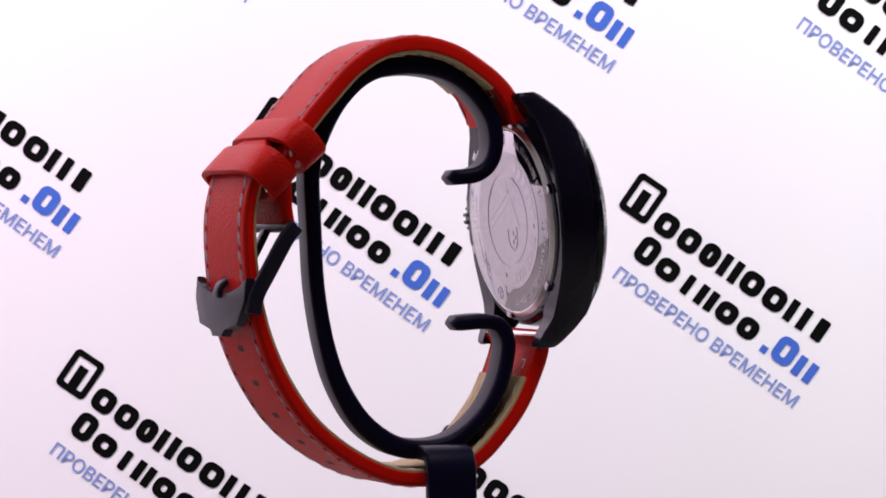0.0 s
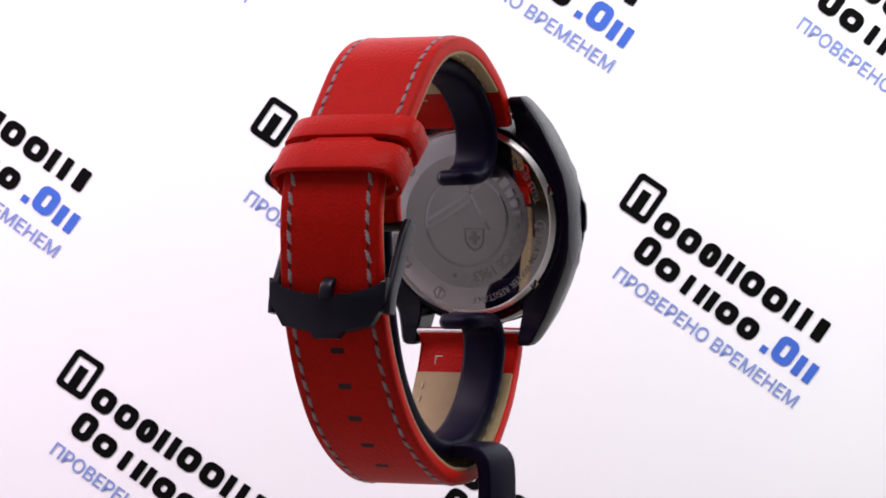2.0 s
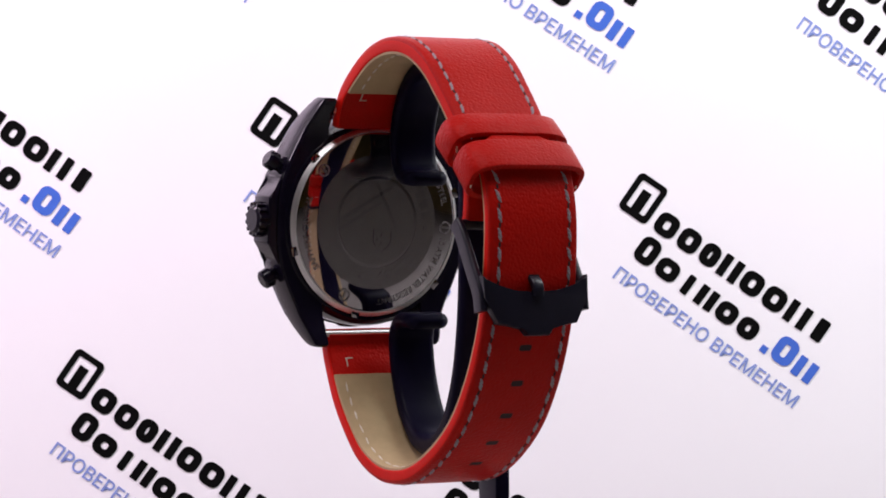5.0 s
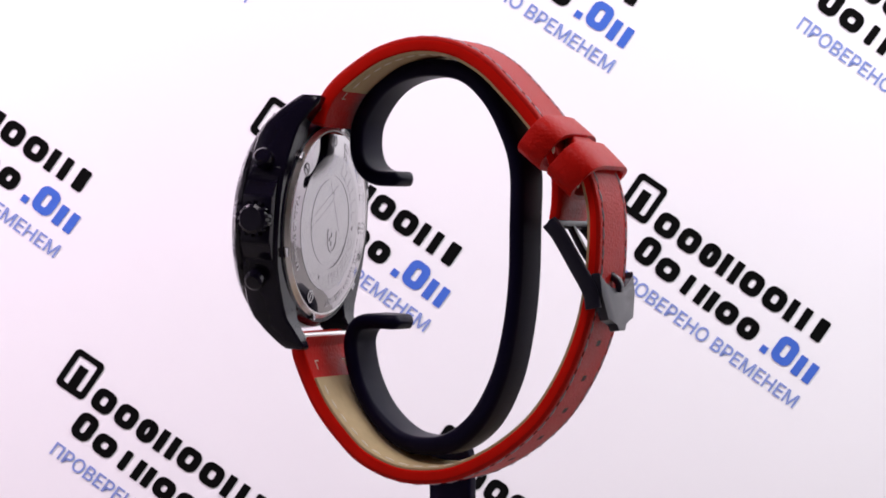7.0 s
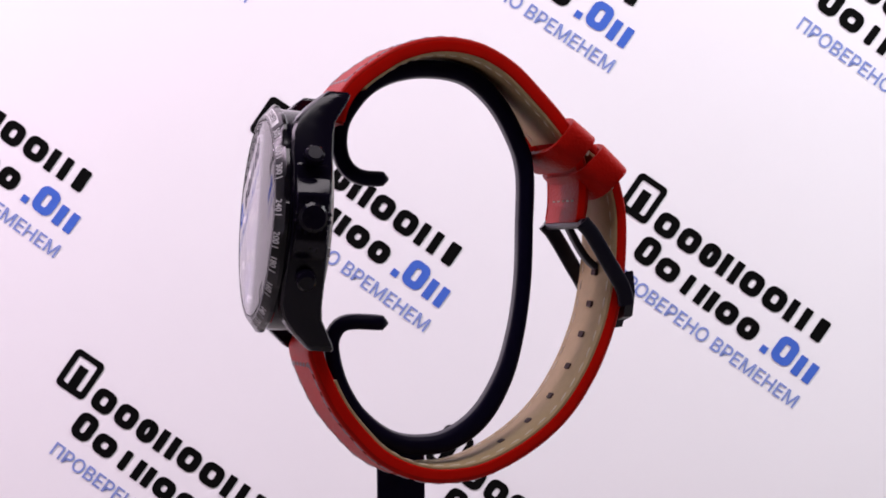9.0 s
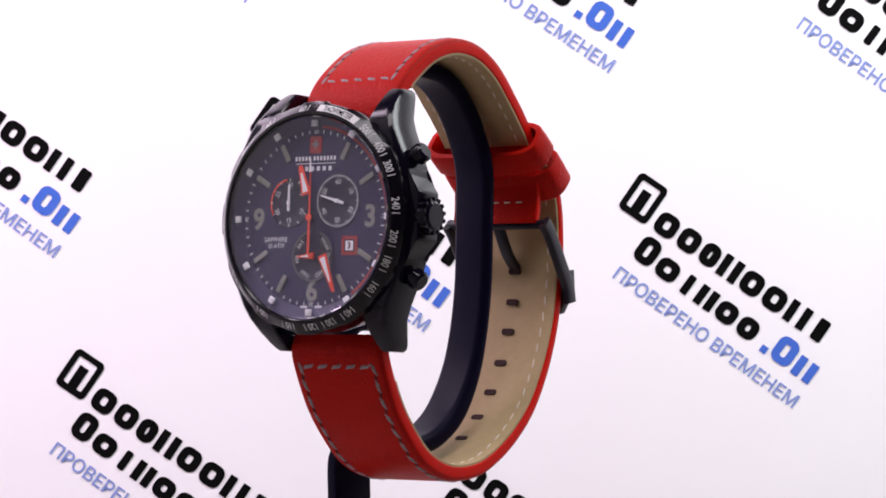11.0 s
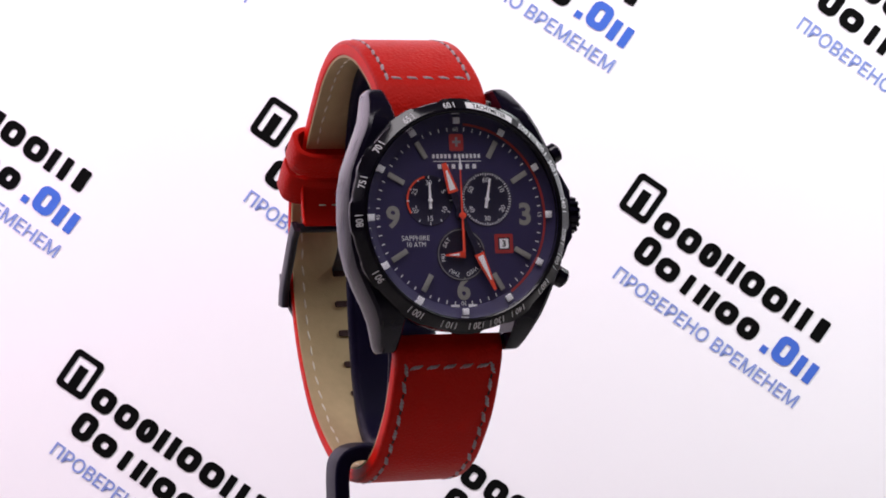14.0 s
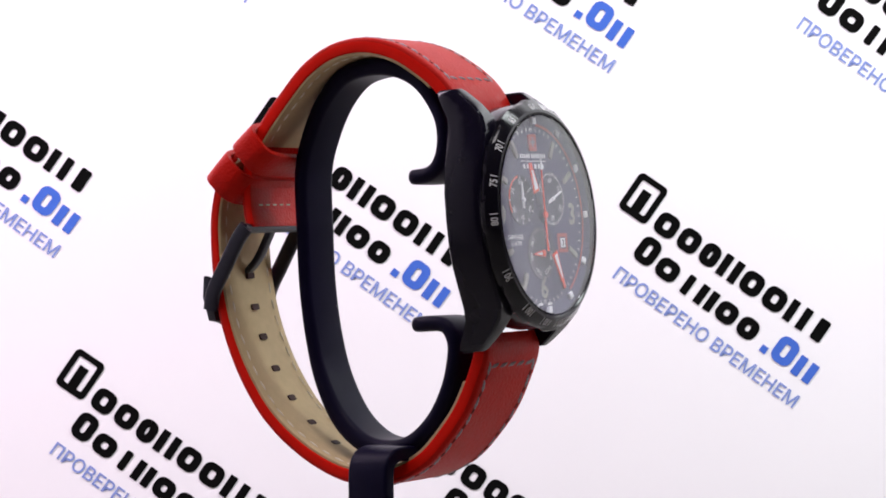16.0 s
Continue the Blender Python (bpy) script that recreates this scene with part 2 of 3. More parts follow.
BACK = 350.0
Z0 = H / MM
slab_thing("floor", -1500, 1500, -1500, BACK + 60, -20, 0, M_TABLE, "plain grey table top under the turning stand", "table top")
backdrop = slab_thing("backdrop", -600, 600, BACK, BACK + 8, 0, 700, M_PAPER, "white printed sheet with slanted black and blue print", "backdrop")
slab_thing("side_sheet_west", -608, -600, -680, BACK, 0, 700, M_PAPER, "plain white side sheet beside the table", "side sheet")
slab_thing("side_sheet_east", 600, 608, 100, BACK, 0, 700, M_PAPER, "plain white side sheet beside the table", "side sheet")
slab_thing("wall_south", -1530, 1530, -1530, -1500, -20, 1400, M_WALL, "plain brown wall of the dim room", "wall")
slab_thing("wall_north", -1530, 1530, BACK + 60, BACK + 90, -20, 1400, M_WALL, "plain brown wall behind the printed sheet", "wall")
slab_thing("wall_left", -1530, -1500, -1500, BACK + 60, -20, 1400, M_WALL, "plain brown side wall of the dim room", "wall")
slab_thing("wall_right", 1500, 1530, -1500, BACK + 60, -20, 1400, M_WALL, "plain brown side wall of the dim room", "wall")
slab_thing("ceiling", -1530, 1530, -1530, BACK + 90, 1400, 1430, M_WALL, "plain brown ceiling of the dim room", "ceiling")

# the repeated print: a frame, two title lines as bars, the slogan in letters
PX = 1 / 5.694


def letter_blocks(kinds, widths, start, top, bottom):
    """Plain shapes in place of the letters of the title: r a ring, t twin bars, b a block, n a narrow block; capitals reach 12 higher."""
    bm = bmesh.new()
    a = start
    for kind, w in zip(kinds, widths):
        hi = -top - 1 + (12 if kind.isupper() else 0)
        lo, x0, x1 = -bottom + 1, a + 1, a + w * 0.87
        if kind in "rR":
            o = [bm.verts.new((x, y, 0)) for x, y in rounded(x0, x1, lo, hi, 15, 5)]
            i = [bm.verts.new((x, y, 0)) for x, y in rounded(x0 + 15, x1 - 15, lo + 13, hi - 13, 4, 5)]
            for k in range(len(o)):
                j = (k + 1) % len(o)
                bm.faces.new((o[k], o[j], i[j], i[k]))
        elif kind in "tT":
            for p, q in ((x0, x0 + 15), (x1 - 15, x1)):
                bm.faces.new([bm.verts.new((x, y, 0)) for x, y in rounded(p, q, lo, hi, 1.5, 2)])
        else:
            e = 9 if kind == "n" else 1
            bm.faces.new([bm.verts.new((x, y, 0)) for x, y in rounded(x0 + e, x1 - e, lo, hi, 4, 4)])
        a += w
    return bm


def printed_marks():
    turn = Matrix.Rotation(radians(-1.7), 4, "Z")
    outer = rounded(0, 60, -76, 0, 10)
    inner = rounded(11, 49, -64, -11, 3)
    frame_bm = bmesh.new()
    o = [frame_bm.verts.new((x, y, 0)) for x, y in outer]
    i = [frame_bm.verts.new((x, y, 0)) for x, y in inner]
    for k in range(len(o)):
        j = (k + 1) % len(o)
        frame_bm.faces.new((o[k], o[j], i[j], i[k]))
    post = [frame_bm.verts.new(p) for p in ((21, -64, 0), (39, -64, 0), (39, -24, 0), (21, -24, 0))]
    frame_bm.faces.new(post)
    title = letter_blocks("rrrtrrtn", [49, 47, 41, 46, 48, 49, 50, 46], 70, 32, 76)
    low = letter_blocks("Rrntrr", [46, 50, 38, 43, 47, 45], 0, 20, 60)
    low.transform(Matrix.Translation((70, -76, 0)) @ turn)
    suffix = join(letter_blocks("Rt", [48, 46], 300, 20, 60), bars([(282, 295)], -60, -47, 0))
    suffix.transform(Matrix.Translation((70, -76, 0)) @ turn)
    slogan = word("ПРОВЕРЕНО ВРЕМЕНЕМ", 26, Matrix.Translation((64, -159, 0)) @ turn @ Matrix.Translation((197, -13, 0)), 394, 0.012)
    out = []
    for nm, bm, mat, lab in (("printed_frame", frame_bm, M_INK, "black printed rounded square"), ("printed_title", join(title, low), M_INK, "black printed bars"),
                             ("printed_suffix", suffix, M_BLUE, "blue printed bars"), ("printed_slogan", slogan, M_PALEBLUE, "pale blue printed words")):
        bmesh.ops.scale(bm, vec=(PX, PX, PX), verts=bm.verts)
        bm.transform(Matrix.Rotation(radians(90), 4, "X"))
        out.append((nm, bm, mat, lab))
    return out


marks = []
for nm, bm, mat, lab in printed_marks():
    ob = link_mesh(nm, bm, mat, backdrop, lab)
    marks.append((nm, ob.data, lab, ob))
UNEVEN = {(-1, 1): (-4.8, 0.9, -1.8), (0, 1): (-3.0, -0.6, 0.0), (-2, 0): (-0.3, -0.7, 0.0), (-1, -1): (-0.2, -0.2, 0.0), (-2, 1): (-2.0, -0.5, -1.0)}    # the sheet hangs a little unevenly
first = True
for i in range(-5, 5):
    for j in range(-3, 4):
        x, z = 66.94 + 114.38 * i + 60.99 * j, 21.69 - 25.02 * i + 77.45 * j + Z0
        if not (-480 < x < 400 and 20 < z < 330):
            continue
        dx, dz, da = UNEVEN.get((i, j), (0.0, 0.0, 0.0))
        m = mm_pose(pose(x + dx, BACK - 0.3, z + dz, 0, 35.0 + da, 0))
        for k, (nm, me, lab, ob) in enumerate(marks):
            if first:
                ob.matrix_basis = m
            else:
                share(nm, me, m, backdrop, lab)
        first = False


# ---- the display stand: a C-shaped band on a cranked post ----
def stand():
    st = tagged(new("watch_stand"), "black plastic C-shaped watch stand with two curled hooks", "watch stand")
    ring = Path([(-5.4, 13.9), (-11.0, 14.4), (-14.0, 16.9), (-15.0, 21.3), (-13.9, 26.2), (-9.6, 31.7), (-4.1, 34.7), (3.1, 35.6), (10.3, 34.1), (15.8, 29.3), (19.6, 22.6), (21.7, 15.4),
                 (21.5, 4.4), (21.0, -6.7), (19.5, -16.7), (16.9, -25.5), (12.3, -33.2), (6.2, -37.7), (0.0, -38.7), (-6.0, -37.3), (-11.5, -32.8), (-15.0, -27.2), (-16.7, -21.6), (-16.8, -17.2),
                 (-14.0, -14.3), (-5.8, -14.5)], 220)

    def section(s, f):
        e = min(s, ring.length - s)
        taper = max(0.2, math.sqrt(max(0.0, 1 - (1 - min(e, 1.5) / 1.5) ** 2)))
        thick = 3.0 + 1.0 * math.exp(-((f - 0.70) / 0.09) ** 2) + 0.5 * math.exp(-((f - 0.28) / 0.12) ** 2)
        return slab(9.4 * max(0.5, math.sqrt(max(0.0, 1 - (1 - min(e, 4.0) / 4.0) ** 2)) * 0.5 + 0.5), -thick / 2 * taper, thick / 2 * taper, 1.45, 0, 6)
    part("band", sweep(ring, section, 0, ring.length, 180), M_PLASTIC, st, angle=60)
    post = Path([(0, -39.2), (-5, -39.2), (-8.6, -39.2), (-10.9, -40.2), (-11.9, -43.0), (-11.9, -52), (-11.9, -80), (-11.9, -Z0)], 120)
    bm = sweep(post, lambda s, f: slab(9.6, -1.45, 1.45, 0.6), 0, post.length, 90)
    bm.transform(Matrix.Translation((0, -2.9, 0)) @ Matrix.Rotation(radians(90), 4, "Z"))
    # the path's y runs along the watch's x after the turn
    bmesh.ops.scale(bm, vec=(-1, 1, 1), verts=bm.verts)
    part("post", bm, M_PLASTIC, st, angle=50)
    return st


# ---- the watch ----
CASE = Matrix(((1, 0, 0, 0), (0, 0.0828, -0.9966, -28.25), (0, 0.9966, 0.0828, 6.2), (0, 0, 0, 1)))
BACKM = Matrix.Rotation(math.pi, 4, "Y")     # the back, seen from behind


dial_lift = 0.0


def on_case(*bms, m=None):
    bm = join(*bms) if len(bms) > 1 else bms[0]
    if m is not None:
        bm.transform(m)
    bm.transform(CASE @ Matrix.Translation((0, 0, dial_lift)))
    return bm


watch = tagged(new("wrist_watch"), "black steel chronograph watch on a red leather strap with grey stitching", "wrist watch")


def strap_half(name, ctrl, s_lining, stitch_x, label, flip, thick, width, step, tip, cross_at, stitch_from, stitch_to, lining_to):
    path = Path(ctrl, 200, flip, True)
    L = path.length

    def w_at(s):
        w = np.interp(s / L, width[0], width[1])
        if tip and L - s < 9:
            q = max(0.0, 1 - ((9 - (L - s)) / 9.2) ** 2.2)
            w *= max(0.12, q ** 0.6)
        return w

    def section(s, f):
        t = np.interp(s / L, thick[0], thick[1])
        return slab(w_at(s), -t + 0.65, 0, 0.75, 0.12 if f < 0.97 else 0.05, 5)
    ss = part(name, sweep(path, section, 0, L, 150), M_LEATHER, watch, label, angle=50)

    def lining(s, f):
        t = np.interp(s / L, thick[0], thick[1])
        return slab(w_at(s) - 0.25, -t, -t + 0.66, 0.2, 0, 3)
    part("lining", sweep(path, lining, s_lining, lining_to if lining_to else L, 110), M_LINING, ss, "cream leather lining")
    # edges painted a brighter red
    for sg in (1, -1):
        def edge(s, f):
            t = np.interp(s / L, thick[0], thick[1])
            return [(sg * (w_at(s) / 2 - 0.12) + x * 0.35, h) for x, h in slab(1.0, -t + 0.55, -0.62, 0.5, 0, 4)]
        if not tip:
            part("edge", sweep(path, edge, 0.5, L - 0.5, 110), M_EDGE, ss, "glossy red painted edge", angle=50)
        else:
            part("edge", sweep(path, edge, 0.5, L - 9, 110), M_EDGE, ss, "glossy red painted edge", angle=50)
    # stitches
    bm = bmesh.new()
    for q in (-1, 0, 1):
        one = bmesh.new()
        bmesh.ops.create_uvsphere(one, u_segments=7, v_segments=5, radius=1)
        bmesh.ops.scale(one, vec=(0.27, step * 0.21, 0.24), verts=one.verts)
        one.transform(Matrix.Translation((0.0, q * step * 0.20, 0.04 - 0.08 * abs(q))) @ Matrix.Rotation(radians(-32), 4, "Z"))
        bm = join(bm, one)
    for v in bm.verts:
        v.co.x += 0.10 * v.co.y
    st = part("stitch", bm, M_THREAD, ss)
    me = st.data
    bpy.data.objects.remove(st)
    bm = bmesh.new()
    bmesh.ops.create_uvsphere(bm, u_segments=6, v_segments=5, radius=1)
    bmesh.ops.scale(bm, vec=(0.22, step * 0.33, 0.20), verts=bm.verts)
    st = part("inner_stitch", bm, M_PALE_THREAD, ss)
    me_in = st.data
    bpy.data.objects.remove(st)
    n = int((min(stitch_to, L - (9.0 if tip else 1.0)) - stitch_from) / step)
    for k in range(n + 1):
        s = stitch_from + k * step
        for sg in (1, -1):
            x = sg * np.interp(s / L, (0, 1), stitch_x)
            tw = Matrix.Rotation(radians(random.uniform(-9, 9)), 4, "Z")
            share("stitch", me, mm_pose(path.basis(s, x, 0.04) @ tw), ss)
            t = np.interp(s / L, thick[0], thick[1])
            if s > s_lining + 1 and (not lining_to or s < lining_to - 1):
                share("inner_stitch", me_in, mm_pose(path.basis(s, x * 0.98, -t) @ tw), ss)
    # stitch dents: small dark plugs, the shade of the pits painted on
    dent = prism(rounded(-0.22, 0.22, -step * 0.14, step * 0.14, 0.2, 3), -0.2, 0.155)
    dn = part("stitch_hole", dent, M_HOLE_SHADE, ss)
    dm = dn.data
    bpy.data.objects.remove(dn)
    for k in range(n):
        s = stitch_from + (k + 0.5) * step
        for sg in (1, -1):
            share("stitch_hole", dm, mm_pose(path.basis(s, sg * np.interp(s / L, (0, 1), stitch_x), -0.02)), ss)
    if cross_at is not None:
        w = stitch_x[0] * 2
        for k in range(5):
            x = -w / 2 + (k + 0.6) * w / 5.2
            share("stitch", me, mm_pose(path.basis(cross_at, x, 0.08) @ Matrix.Rotation(radians(90), 4, "Z")), ss)
    return ss, path


upper, P_UP = strap_half("strap_upper", [(-19.0, 25.0), (-17.8, 28.6), (-15.3, 32.3), (-11.0, 35.9), (-4.4, 39.6), (3.3, 41.2), (11.0, 40.1), (17.6, 36.5), (23.0, 31.2), (28.4, 24.8), (31.4, 19.0),
                         (32.6, 14.0), (32.5, 8.5), (31.8, 4.6)], 10.0, (8.5, 7.9), "padded red leather strap half, buckle end", 1,
                         ((0, 0.72, 0.85, 1), (3.6, 3.3, 2.8, 2.6)), ((0, 0.35, 1), (21.8, 21.4, 19.6)), 2.9, False, 9.0, 9.5, 66.0, 64.0)
lower, P_LO = strap_half("strap_lower", [(-22.6, -16.0), (-23.7, -19.4), (-22.1, -24.6), (-18.9, -31.2), (-14.6, -36.8), (-9.7, -41.5), (-3.2, -44.6), (3.4, -45.5), (11.1, -44.4), (20.0, -40.1), (27.8, -33.7),
                         (33.5, -25.5), (37.3, -16.8), (39.2, -9.1), (40.1, -1.4), (40.2, 6.3), (39.2, 11.9), (37.6, 16.3), (35.4, 19.6), (32.4, 22.5)], 11.0, (8.9, 7.7), "red leather strap half with punched holes", -1,
                         ((0, 0.3, 0.6, 1), (3.6, 3.3, 3.0, 2.4)), ((0, 0.3, 0.6, 1), (21.8, 21.0, 20.4, 19.8)), 3.6, True, 6.4, 6.9, 134.0, None)

for k in range(5):
    bm = box(0, 0, 0, 1.5, 0.3, 0.16, 0.05)
    bm.transform(P_UP.basis(P_UP.length - 4.5, -5.6 + 2.8 * k, -2.0))
    part("flap_stitch", bm, M_PALE_THREAD, upper)

for half, path, thick in ((upper, P_UP, 3.5), (lower, P_LO, 3.5)):
    for sg in (1, -1):
        for s, x, turn in ((8.2, 7.0, 0), (7.2, 6.4, 90)):
            bm = box(0, 0, 0, 0.22, 1.7, 0.2, 0.05)
            bm.transform(path.basis(s, sg * x, 0.62 - thick) @ Matrix.Rotation(radians(turn), 4, "Z"))
            part("flap_stitch", bm, M_PALE_THREAD, half)

# holes of the strap: dark pins sunk through it, coloured as the shade inside
bm = prism(rounded(-1.35, 1.35, -0.62, 0.62, 0.4), -3.3, 0.12)
hole_me = part("strap_hole", bm, M_HOLE_SHADE, lower)
hm = hole_me.data
bpy.data.objects.remove(hole_me)
for y, z in ((36.7, -18.7), (34.0, -25.5), (30.3, -31.7), (25.0, -37.3), (18.7, -41.5), (39.2, -12.0), (39.8, -5.6)):
    share("strap_hole", hm, mm_pose(P_LO.basis(P_LO.near(y, z), 0, 0.02)), lower)


def keeper(name, cy, cz, ay, az, length, depth, width, label):
    """A leather loop round both strap halves; (ay, az) is the strap's direction."""
    a = Vector((0, ay, az)).normalized()
    o = Vector((0, -a.z, a.y))
    bm = bmesh.new()
    n = 48

    def outline(w, d):
        pts = []
        for k in range(n):
            t = 2 * math.pi * k / n
            c, s = math.cos(t), math.sin(t)
            pts.append((w / 2 * math.copysign(abs(c) ** 0.45, c), d / 2 * math.copysign(abs(s) ** 0.6, s)))
        return pts
    rings = []
    for w, d, l in ((0.1, 0.1, -0.5), (0.35, 0.35, -0.46), (0.42, 0.42, 0.0), (0.35, 0.35, 0.46), (0.1, 0.1, 0.5), (-1.9, -1.9, 0.5), (-2.2, -2.2, 0.45), (-2.2, -2.2, -0.45), (-1.9, -1.9, -0.5)):
        rings.append([bm.verts.new(Vector((x, cy * 0, 0)) + Vector((0, cy, cz)) + o * h + a * (l * length)) for x, h in outline(width + w, depth + d)])
    for p, q in zip(rings, rings[1:] + rings[:1]):
        for k in range(n):
            bm.faces.new((p[k], p[(k + 1) % n], q[(k + 1) % n], q[k]))
    return part(name, twisted(bm), M_LEATHER, watch, label, angle=50)


loop_a = keeper("keeper", 28.8, 20.1, 0.76, -0.65, 5.8, 9.2, 26.0, "red leather strap keeper loop")
loop_b = keeper("keeper", 34.9, 14.8, 0.70, -0.71, 6.8, 9.0, 25.4, "red leather strap keeper loop")
for loop, y, z in ((loop_a, 31.6, 18.6), (loop_b, 36.5, 12.0)):
    for sg in (1, -1):
        bm = bmesh.new()
        bmesh.ops.create_uvsphere(bm, u_segments=7, v_segments=5, radius=1)
        bmesh.ops.scale(bm, vec=(0.2, 0.35, 0.8), verts=bm.verts)
        bm.transform(Matrix.Translation((sg * 12.0, y, z)))
        part("stitch", twisted(bm), M_PALE_THREAD, loop, "pale thread end")

# buckle: two arms, a pivot bar, a shaped front plate and a tongue
buckle = part("buckle", twisted(rod((-11.6, 31.2, 4.6), (11.6, 31.2, 4.6), 1.0)), M_BUCKLE, watch, "black steel pin buckle")
for sg in (1, -1):
    arm = Path([(30.6, 5.0), (32.6, 2.6), (36.0, -3.2), (38.7, -8.0), (39.4, -11.5)], 40, 1, True)
    bm = sweep(arm, lambda s, f: [(sg * 11.55 + x, h) for x, h in slab(1.5, -1.7, 1.4, 0.5, 0, 4)], 0, arm.length, 24)
    part("arm", bm, M_BUCKLE, buckle, angle=50)
bm = prism([(-12.35, -5.0), (-11.3, -6.3), (-9.0, -7.3), (-5.0, -8.0), (0, -8.3), (5.0, -8.0), (9.0, -7.3), (11.3, -6.3), (12.35, -5.0), (12.2, -9.4), (9.2, -14.2), (3.2, -14.9), (2.6, -16.4), (-2.6, -16.4), (-3.2, -14.9), (-9.2, -14.2), (-12.2, -9.4)], 0, 1.9, 0.3)
bm.transform(Matrix.Translation((0, 39.6, 0.3)) @ Matrix.Rotation(radians(5), 4, "X") @ Matrix(((-0.96, 0, 0, 0), (0, 0, 1, -1.2), (0, 1, 0, 0), (0, 0, 0, 1))))
part("front_plate", twisted(bm), M_BUCKLE, buckle, "bevelled black front bar", angle=30)
tongue = Path([(31.0, 5.2), (32.3, 2.5), (34.8, -1.8), (38.0, -4.8), (40.2, -5.8), (41.2, -7.0), (41.2, -8.6)], 50, 1, True)
part("tongue", sweep(tongue, lambda s, f: slab(2.4, -0.65, 0.65, 0.4, 0, 4), 0, tongue.length, 34), M_BUCKLE, buckle, angle=50)


# ---- case ----
def bump_side(a, r, z):
    d = math.atan2(math.sin(a - math.pi), math.cos(a - math.pi))
    return 0.2 / (1 + (d / 0.30) ** 6) if r > 19 else 0


case = part("case", on_case(lathe([(19.35, 1.0), (21.0, 1.1), (21.4, 0.6), (21.5, -1.0), (21.5, -4.5), (21.0, -6.6), (20.0, -7.6), (17.0, -7.6), (17.0, -1.0), (19.35, -1.0)], 128, bump_side)), M_BLACK, watch, "black steel case with crown guards", angle=30)


def flank(sx):
    """One side of the case with its two lugs. Rows: u, inner x, outer x, low n, high n."""
    half = [(0.0, 19.6, 21.9, -7.3, 0.5), (5.0, 19.2, 21.7, -7.3, 0.5), (9.0, 17.6, 20.9, -7.3, 0.5), (13.0, 14.8, 19.3, -7.4, 0.6), (16.6, 11.2, 17.6, -7.6, 0.4), (19.0, 11.2, 16.6, -8.0, -0.5),
            (21.5, 11.2, 15.6, -9.5, -2.6), (23.4, 11.2, 14.9, -10.6, -4.7), (24.4, 11.2, 14.4, -11.0, -5.9), (24.9, 11.5, 13.9, -10.7, -6.6)]
    rows = [(-u, a, o, lo, hi) for u, a, o, lo, hi in half[:0:-1]] + half
    bm = bmesh.new()
    rings = []
    for u, xi, xo, lo, hi in rows:
        c = min(0.65, (xo - xi) * 0.3)
        sec = [(xi, lo + 0.3), (xi + 0.3, lo), (xo - c, lo), (xo - 0.25 * c, lo + 0.5 * c), (xo, lo + 1.5 * c), (xo, hi - 1.9 * c), (xo - 0.35 * c, hi - 0.7 * c), (xo - 1.4 * c, hi), (xi + 0.4, hi), (xi, hi - 0.4)]
        rings.append([bm.verts.new((sx * x, u, n)) for x, n in sec])
    for p, q in zip(rings, rings[1:]):
        for k in range(10):
            bm.faces.new((p[k], p[(k + 1) % 10], q[(k + 1) % 10], q[k]))
    bm.faces.new(rings[0])
    bm.faces.new(rings[-1])
    bmesh.ops.recalc_face_normals(bm, faces=bm.faces)
    part("flank", on_case(bm), M_BLACK, case, "black case flank with two curved lugs", angle=24)


for sx in (1, -1):
    flank(sx)
part("crown_guard", on_case(prism([(18.5, 12.5), (20.6, 10.2), (21.2, 7.7), (23.7, 4.7), (23.7, -4.4), (21.2, -7.5), (20.6, -9.9), (18.5, -12.3)], -6.6, -0.3, 0.5)), M_BLACK, case)
for su in (1, -1):
    part("spring_bar", on_case(rod((-11.4, su * 22.4, -9.3), (11.4, su * 22.4, -9.3), 0.7)), M_RING, case, "bright steel spring bar")

# crown with ribs, pushers with collars
crown = part("crown", on_case(join(rod((23.0, 0.2, -3.3), (25.2, 0.2, -3.3), 3.2, 3.0, 32), rod((25.2, 0.2, -3.3), (25.7, 0.2, -3.3), 2.9, 2.3, 32))), M_BLACK, watch, "ribbed black crown")
for k in range(14):
    a = 2 * math.pi * k / 14
    part("rib", on_case(box(0, 0, 0, 2.3, 0.75, 0.7, 0.18), m=Matrix.Translation((24.2, 0.2 + 3.2 * math.cos(a), -3.3 + 3.2 * math.sin(a))) @ Matrix.Rotation(a + math.pi / 2, 4, "X")), M_BLACK, crown)
for an in (29, -28):
    c, s = math.cos(radians(an)), math.sin(radians(an))
    push = part("pusher", on_case(join(rod((23.9 * c, 23.9 * s, -3.3), (25.6 * c, 25.6 * s, -3.3), 2.0, 1.9, 28), rod((25.6 * c, 25.6 * s, -3.3), (26.0 * c, 26.0 * s, -3.3), 1.9, 1.4, 28))), M_BLACK, watch, "round black chronograph pusher")
    part("seat", on_case(rod((20.6 * c, 20.6 * s, -3.3), (22.6 * c, 22.6 * s, -3.3), 2.7, 2.3, 28)), M_BLACK, push)
    part("collar", on_case(rod((21.3 * c, 21.3 * s, -3.3), (23.9 * c, 23.9 * s, -3.3), 1.35, 1.35, 24)), M_BLACK, push)


# ---- bezel with its scale ----
def notch(a, r, z):
    if r < 21.55:
        return 0
    return 0.42 * (0.5 + 0.5 * math.tanh(9 * math.cos(12 * a)))


